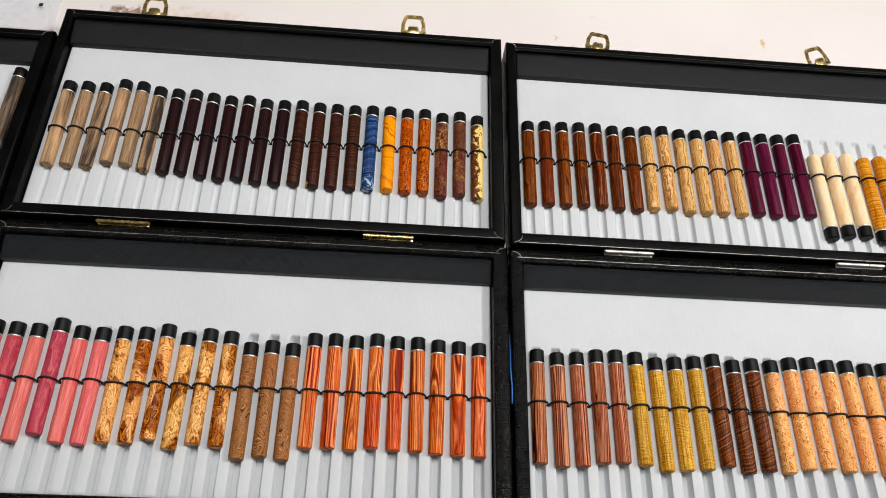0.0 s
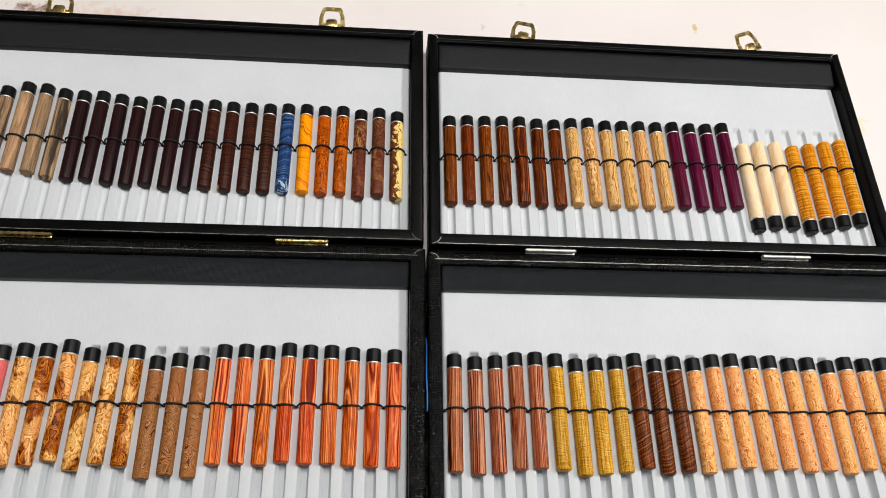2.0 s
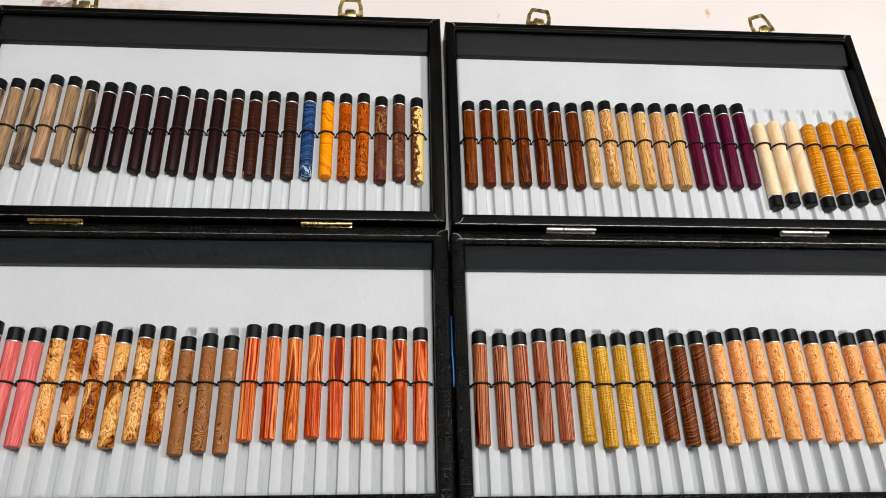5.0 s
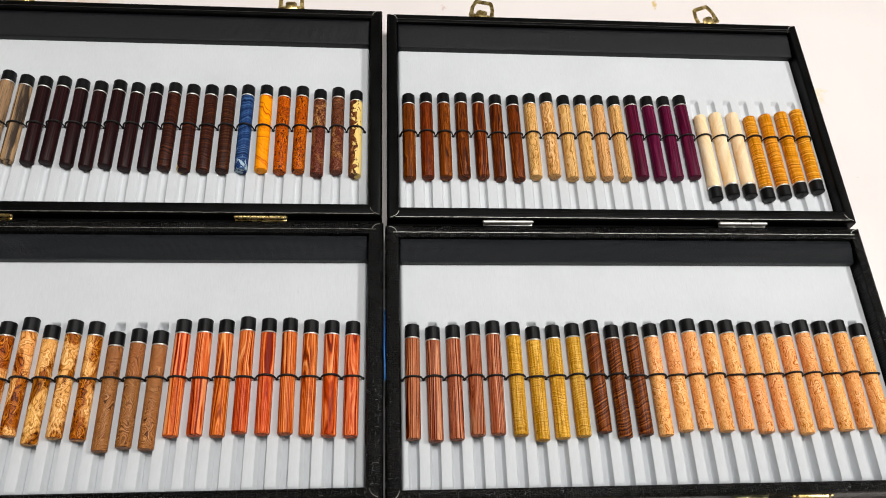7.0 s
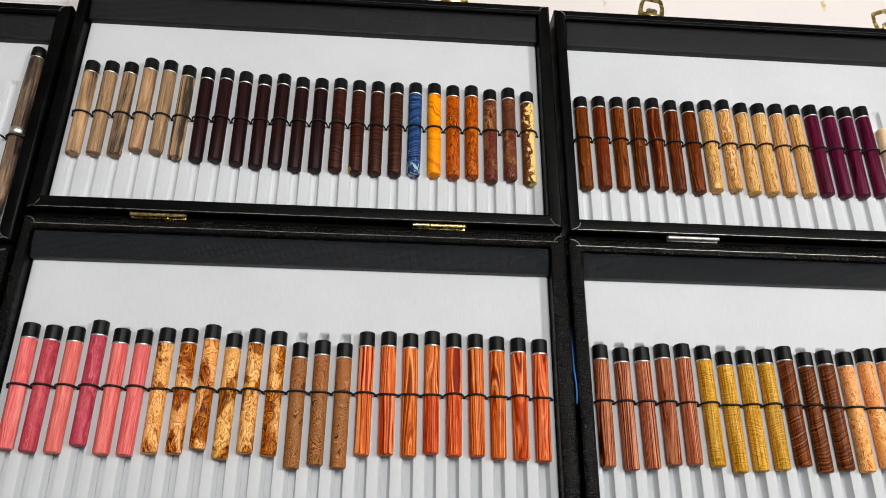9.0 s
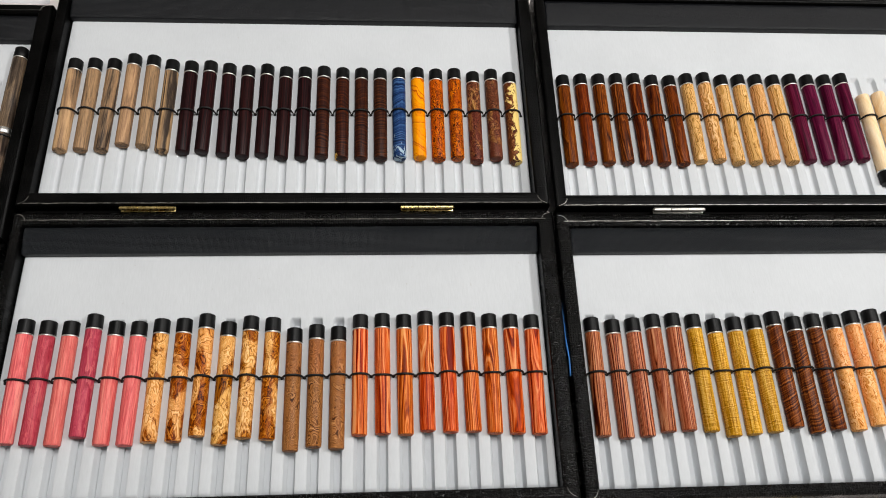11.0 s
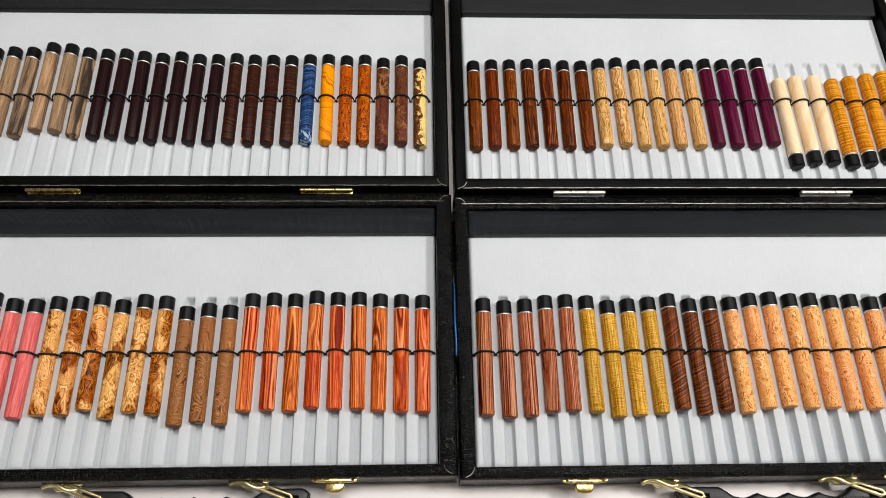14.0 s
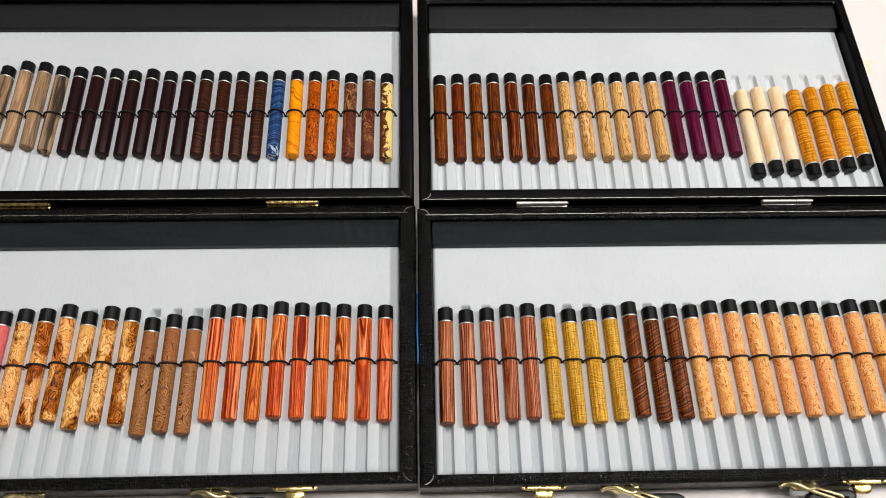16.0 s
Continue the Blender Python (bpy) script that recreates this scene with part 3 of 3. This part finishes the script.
display_case((C0, -0.3765), (C0, -0.3755), (C0 + 0.0095, -0.3870), -0.0230, (C0 + 0.09, C0 + 0.285), (BRASS, BRASS, "brass butt hinge"), ((C0 + 0.075, 12, 0), (C0 + 0.300, 14, 0)),
             (C0 + 0.075, C0 + 0.300), 0.2074, (0.1520, -0.0540), ((-0.3955 - 23 * 0.01466, 0.01466, 0.1180, 0.0640), (-0.3955 - 23 * 0.01466, 0.01466, -0.1000, -0.1430)), 0.0030, "black leatherette pen case beside the brass-hinged one")

# ---------------------------------------------------------------- pens
LONG = 0.0813
W = {
    "limba": wood("olive_brown_limba", ((0.36, "3c322b"), (0.44, "786450"), (0.53, "a8896a"), (0.66, "ceac84")), (170, 6, 70), ((70, 9, 70), 6.0, 3.0), 1.6, 0.35, value=0.14, pores=0.6),
    "greywood": wood("grey_streaked_limba", ((0.38, "2c2521"), (0.46, "564a40"), (0.53, "7c6a58"), (0.66, "ae9272")), (180, 6, 70), ((70, 9, 70), 6.0, 3.0), 2.5, 0.35, value=0.1, pores=0.6),
    "blackwood": wood("dark_blackwood", ((0.38, "100606"), (0.5, "1e0e0f"), (0.62, "381a19")), (1500, 12, 500), ((60, 6, 60), 4.0, 2.0), 2.0, 0.45, value=0.2),
    "wenge": wood("dark_figured_brown", ((0.37, "1a0c09"), (0.49, "2e1812"), (0.60, "563220")), (70, 640, 50), ((70, 34, 70), 6.0, 2.5), 2.0, 0.4, value=0.2),
    "fleckwood": wood("dark_figured_brown_with_sapwood", ((0.37, "1a0c09"), (0.49, "301812"), (0.60, "522b1b")), (70, 600, 50), ((70, 40, 70), 6.0, 2.5), 2.0, 0.4, value=0.0, pale=("ecc070", (-60.0, -12.0, 0.0), 1.22, 1.2)),
    "bluewood": wood("blue_dyed_figured", ((0.36, "14203f"), (0.49, "283c6a"), (0.62, "4a648c")), (70, 480, 50), ((60, 30, 60), 6.0, 2.5), 2.0, 0.25, value=0.0, pores=0.4, hue=0.0, pale=("a9bccb", (0.0, -12.0, 0.0), 1.02, 2.2)),
    "orangewood": wood("orange_dyed_figured", ((0.33, "c65a04"), (0.42, "ee8a0e"), (0.50, "fb9c14"), (0.68, "ffae22")), (160, 240, 60), ((80, 40, 80), 5.0, 2.0), 2.0, 0.1, value=0.0, hue=0.0, pores=0.3),
    "amboyna": wood("orange_red_burl", ((0.43, "34100a"), (0.485, "963c14"), (0.53, "cc621f"), (0.66, "e6883c")), (0, 200, 0), ((200, 130, 200), 22.0, 3.0), 3.0, 0.15, value=0.1, eyes=0.3, pores=0.6),
    "brownburl": wood("brown_flecked_burl", ((0.40, "200d0a"), (0.48, "562a20"), (0.56, "744230"), (0.66, "b88260")), (0, 60, 0), ((230, 160, 230), 22.0, 4.0), 3.0, 0.15, value=0.15, eyes=0.3,
                      patch=((60, 40, 60), 0.57, 0.05, ((0.40, "4a2818"), (0.47, "8e6034"), (0.56, "bc8e56"), (0.66, "deb884")))),
    "spalt": wood("yellow_and_brown_spalted", ((0.39, "2a130d"), (0.47, "55301f"), (0.56, "7c4c30"), (0.68, "b08058")), (0, 40, 0), ((150, 120, 150), 20.0, 4.0), 2.5, 0.2, value=0.0, pores=0.4, hue=0.0, pale=("f3d98f", (105.0, 2.2, 0.0), -0.14, 3.4)),
    "pink": wood("pale_pink_ivory", ((0.37, "c45c5a"), (0.5, "dc7c76"), (0.63, "ec9a8e")), (520, 8, 200), ((80, 13, 80), 6.0, 3.0), 2.5, 0.5, value=0.14, pores=0.45),
    "rosepink": wood("deep_pink_ivory", ((0.37, "a0424c"), (0.5, "b85560"), (0.63, "cc6e70")), (420, 30, 160), ((140, 60, 140), 7.0, 4.0), 2.5, 0.4, value=0.08, pores=0.6),
    "buckeye": wood("yellow_brown_burl", ((0.34, "74401f"), (0.44, "d29858"), (0.54, "eeb876"), (0.70, "fcd8a0")), (0, 0, 0), ((110, 66, 110), 16.0, 3.0), 2.5, 0.15, value=0.1, pores=0.35, hue=0.014,
                    patch=((50, 26, 50), 0.51, 0.03, ((0.37, "2c1208"), (0.46, "78401c"), (0.55, "a86430"), (0.68, "d09650")))),
    "lacewood": wood("brown_lace_burl", ((0.36, "4a2c1a"), (0.46, "845634"), (0.54, "a46e46"), (0.67, "c69468")), (0, 0, 0), ((125, 74, 125), 56.0, 1.5), 1.5, 0.15, value=0.16, pores=0.5, hue=0.008),
    "tulip": wood("orange_striped_tulipwood", ((0.40, "74280f"), (0.46, "b8522e"), (0.53, "e2865a"), (0.65, "f6ae7a")), (1050, 16, 380), ((60, 8, 60), 11.0, 2.5), 2.5, 0.3, value=0.14, hue=0.014, pores=0.45,
                  patch=((70, 9, 70), 0.57, 0.04, ((0.40, "662014"), (0.47, "963e24"), (0.54, "c86a44"), (0.66, "e8965e")))),
    "bubinga": wood("red_brown_bubinga", ((0.39, "2a120b"), (0.47, "582b17"), (0.55, "7a4223"), (0.66, "ac6e42")), (700, 14, 260), ((120, 24, 120), 7.0, 3.0), 2.5, 0.4, value=0.42, hue=0.012, pores=0.75),
    "oak": wood("tan_oak", ((0.40, "946a3a"), (0.46, "ca9a60"), (0.53, "e0b27a"), (0.66, "f2cc9a")), (1150, 24, 420), ((230, 95, 230), 6.0, 2.0), 1.5, 0.3, value=0.1, pores=0.45),
    "purple": wood("purpleheart", ((0.39, "360a1c"), (0.5, "54172e"), (0.62, "722b42")), (900, 10, 320), ((70, 9, 70), 5.0, 2.0), 2.0, 0.45, value=0.12),
    "holly": wood("cream_holly", ((0.36, "efcfa0"), (0.5, "f6dcb4"), (0.66, "fae6c8")), (120, 60, 60), ((60, 20, 60), 4.0, 2.0), 1.5, 0.3, value=0.03, pores=0.2),
    "satin": wood("golden_rippled_satinwood", ((0.37, "a4641e"), (0.49, "d8923c"), (0.62, "f2b868")), (60, 700, 50), ((70, 40, 70), 5.0, 2.0), 2.0, 0.3, value=0.16, pores=0.35, dashes=(420, 60, 420)),
    "kingwood": wood("brown_striped_kingwood", ((0.41, "3c160e"), (0.46, "86492f"), (0.53, "ae7050"), (0.64, "daa67e")), (1250, 12, 460), ((60, 8, 60), 9.0, 2.0), 2.5, 0.3, value=0.2, hue=0.015, pores=0.65),
    "olive": wood("olive_yellow_wood", ((0.37, "82581c"), (0.46, "bc8a3a"), (0.54, "dcae58"), (0.66, "f2ce80")), (260, 1250, 90), ((130, 60, 130), 8.0, 3.0), 3.0, 0.6, value=0.3, hue=0.0, pores=0.5, dashes=(620, 400, 620)),
    "walnut": wood("dark_rippled_walnut", ((0.40, "2a110b"), (0.47, "562a19"), (0.54, "784428"), (0.65, "a86a42")), (-430, 760, 110), ((90, 40, 90), 5.0, 3.0), 1.5, 0.5, value=0.14, pores=0.7),
    "maple": wood("pale_orange_burl", ((0.38, "b06430"), (0.46, "e29e60"), (0.53, "f4ba80"), (0.68, "fed4a2")), (0, 0, 0), ((130, 85, 130), 18.0, 3.0), 2.0, 0.2, value=0.08, eyes=0.25, pores=0.25, hue=0.012),
}
TELL = {
    "limba": "grey-streaked tan wooden pen with black cap", "blackwood": "near-black wooden pen with black cap and silver ring",
    "wenge": "dark brown rippled wooden pen with black cap", "bluewood": "blue dyed wooden pen with pale end and black cap",
    "orangewood": "bright orange dyed wooden pen with black cap", "amboyna": "orange-red burl wooden pen with black cap",
    "brownburl": "brown flecked burl wooden pen with black cap", "spalt": "yellow and dark brown spalted wooden pen, black cap",
    "pink": "pale pink wooden pen with black cap and silver ring", "rosepink": "deep rose pink wooden pen with black cap",
    "fleckwood": "dark brown wooden pen with yellow sapwood flecks", "buckeye": "yellow-brown swirled burl wooden pen with black cap",
    "lacewood": "mid-brown lace-figured wooden pen lying lower in its groove", "tulip": "orange-red striped wooden pen with black cap",
    "bubinga": "red-brown wooden pen with black cap and silver ring", "oak": "tan oak pen with black cap and silver ring",
    "purple": "deep purple wooden pen with black cap", "holly": "cream white wooden pen lying cap down in its groove",
    "satin": "golden rippled wooden pen lying cap down in its groove", "kingwood": "brown striped wooden pen with black cap",
    "olive": "olive yellow wooden pen with black cap", "walnut": "dark rippled brown wooden pen with black cap",
    "maple": "pale orange burl wooden pen with black cap",
}


PIECED = ("buckeye", "lacewood", "tulip", "olive", "maple", "brownburl")


def pen(kind, joint=0.0):
    """A turned barrel, or two that meet at the joint, with an end chamfer, a polished ring and a moulded cap; the axis runs along y, the cap's end at 0."""
    ob = thing("wooden_pen", pose(0, 0, 0), TELL[kind], "pen", "pens in the cases")
    r = 0.0051
    foot = [(r - 0.0010, -LONG), (r - 0.0003, -LONG + 0.0003), (r, -LONG + 0.0011), (r + 0.0001, -LONG * 0.55)]
    if joint:
        part("lower_barrel", lathe(foot + [(r + 0.0001, -joint)], 32), W[kind], ob, auto=True)
        part("upper_barrel", lathe([(r + 0.0001, -joint), (r + 0.0001, -0.0108)], 32), W[kind], ob, auto=True)
    else:
        part("barrel", lathe(foot + [(r + 0.0001, -0.0108)], 32), W[kind], ob, auto=True)
    r = 0.0053
    part("ring", lathe([(r - 0.0004, -0.0110), (r + 0.0001, -0.0107), (r + 0.00015, -0.0100), (r - 0.0004, -0.0096)], 32), SILVER, ob, "polished silver ring")
    part("cap", lathe([(r - 0.0003, -0.0097), (r, -0.0095), (r - 0.0001, -0.0006), (r - 0.0006, -0.0001), (r - 0.0012, 0.0), (0.0, 0.0)], 32), CAP, ob, "black plastic cap", True)
    return ob


MADE = {}
RNG = random.Random(11)


def lay(kind, x, y_top, cord_y, flip=False, z=AXIS):
    """Put a pen of that timber into a groove, its far end at y_top."""
    roll, yaw = RNG.uniform(0, 360), RNG.uniform(-0.35, 0.35)
    if kind in ("walnut", "orangewood", "spalt", "fleckwood"):
        roll = roll / 12 - 15
    m = pose(x, y_top - LONG, z, 0, 0, 180 + yaw) if flip else pose(x, y_top, z, 0, 0, yaw)
    m = m @ pose(0, 0, 0, 0, roll, 0)
    if kind in PIECED:
        ob = pen(kind, y_top - cord_y)
        ob.matrix_world = m
    elif kind in MADE:
        ob = copy_thing(MADE[kind], m)
    else:
        ob = MADE[kind] = pen(kind)
        ob.matrix_world = m
    return ob


def lay_row(first, pitch, cord_y, kinds, tops, flipped=()):
    names = [k for k, n in kinds for _ in range(n)]
    for i, (k, y) in enumerate(zip(names, tops)):
        lay(k, first + pitch * i, y / 1000, cord_y, i in flipped)


lay_row(-0.3533, 0.01466, 0.0879, (("limba", 6), ("blackwood", 7), ("wenge", 1), ("fleckwood", 1), ("wenge", 2), ("bluewood", 1), ("orangewood", 1), ("amboyna", 2), ("brownburl", 2), ("spalt", 1)),
        (134.6, 135.0, 134.8, 139.5, 138.4, 134.4, 133.2, 133.6, 131.3, 129.5, 131.0, 128.6, 128.5, 129.5, 128.2, 128.0, 127.8, 128.7, 129.0, 127.8, 128.6, 125.7, 128.2, 125.3))
lay_row(-0.3525, 0.01467, -0.1190, (("pink", 1), ("rosepink", 1), ("pink", 1), ("rosepink", 1), ("pink", 2), ("buckeye", 6), ("lacewood", 3), ("tulip", 9)),
        (-77.4, -78.7, -79.2, -74.4, -79.5, -80.0, -78.3, -78.2, -75.2, -80.9, -77.1, -78.4, -86.0, -83.8, -85.3, -77.0, -76.5, -77.3, -75.2, -76.4, -76.3, -77.7, -78.2, -78.8))
lay_row(0.0270, 0.01453, 0.0852, (("bubinga", 7), ("oak", 6), ("purple", 4), ("holly", 3), ("satin", 4)),
        (123.3, 124.5, 124.6, 125.2, 125.4, 124.0, 123.8, 125.9, 127.1, 124.9, 125.3, 125.6, 125.4, 126.4, 125.8, 126.0, 127.6, 107.3, 110.0, 110.3, 107.0, 109.5, 112.4, 115.0), range(17, 24))
lay_row(0.0269, 0.01447, -0.1205, (("kingwood", 5), ("olive", 4), ("walnut", 3), ("maple", 12)),
        (-81.3, -83.0, -82.0, -79.5, -78.9, -79.9, -83.4, -82.3, -81.2, -78.6, -82.5, -80.8, -81.5, -78.6, -77.8, -79.2, -78.8, -80.6, -79.8, -81.9, -79.0, -79.9, -79.1, -82.1))


def long_pen(x, y_top):
    """A whole pen of two barrels joined by a bright centre band."""
    ob = thing("wooden_pen", pose(x, y_top, AXIS), "full-length grey-brown wooden pen with silver centre band", "pen", "pens in the cases")
    r = 0.0054
    part("upper_barrel", lathe([(r - 0.0001, -0.0740), (r + 0.0002, -0.040), (r - 0.0001, -0.0108)], 32), W["greywood"], ob)
    part("lower_barrel", lathe([(r - 0.0018, -0.1440), (r - 0.0004, -0.120), (r, -0.0790)], 32), W["greywood"], ob)
    part("centre_band", lathe([(r - 0.0002, -0.0792), (r + 0.0004, -0.0788), (r + 0.0004, -0.0742), (r - 0.0002, -0.0738)], 32), SILVER, ob, "polished silver centre band")
    part("ring", lathe([(r - 0.0004, -0.0109), (r + 0.0001, -0.0104), (r - 0.0004, -0.0096)], 32), SILVER, ob)
    part("cap", lathe([(r - 0.0003, -0.0097), (r - 0.0001, -0.0094), (r - 0.0003, -0.0014), (r - 0.0018, -0.0001), (0.0, 0.0)], 32), CAP, ob, "black plastic cap")
    part("tip", lathe([(r - 0.0018, -0.1442), (0.0026, -0.1480), (0.0012, -0.1520), (0.0, -0.1524)], 24), SILVER, ob)


long_pen(-0.3955, 0.1455)


# ---------------------------------------------------------------- small things
thread = thing("blue_thread", pose(0.0071, -0.096, 0.0), "blue thread caught in the gap between two cases", "thread")
part("strand", tube([(0.0002 * math.sin(9 * u), 0.027 - 0.054 * u, 0.0262 - 0.009 * abs(u - 0.8)) for u in [i / 14 for i in range(15)]], 0.00055, 7), BLUE, thread)


def plastic_material():
    k = Mat("clear_crinkled_plastic", 0.22, spec=0.6)
    k.colour(lin("eceef6"))
    k.put(k.b, "Alpha", k.ramp(k.noise(k.coords((22, 22, 22)), 1.0, 5.0, 0.6, 1.0), (0.35, 0.40), (0.7, 0.75)))
    return k.m


def plastic_bag():
    """A crumpled clear bag lying flat on the table, with two printed bars."""
    bag = thing("plastic_bag", pose(-0.521, 0.312, 0.0), "clear crinkled plastic bag lying flat on the table", "bag")
    nx, ny = 64, 44
    verts, faces = [], []
    for j in range(ny + 1):
        for i in range(nx + 1):
            x, y = -0.128 + 0.256 * i / nx, -0.105 + 0.21 * j / ny
            edge = min(i, nx - i, j, ny - j) / 6
            crumple = 0.0035 * abs(noise.noise(Vector((x * 34, y * 26, 3.0)))) + 0.0018 * abs(noise.noise(Vector((x * 90, y * 70, 8.0))))
            verts.append((x + 0.004 * noise.noise(Vector((y * 20, 1, 0))), y, 0.0012 + crumple * min(1.0, edge)))
    for j in range(ny):
        for i in range(nx):
            a = j * (nx + 1) + i
            faces.append((a, a + 1, a + nx + 2, a + nx + 1))
    part("film", mesh_bm(verts, faces), plastic_material(), bag)
    part("printed_mark", block(0.1110, 0.1145, -0.0805, -0.0775, 0.0046, 0.0050), CORD, bag)
    part("printed_mark", block(0.1085, 0.1115, -0.0670, -0.0620, 0.0046, 0.0050), CORD, bag)


plastic_bag()
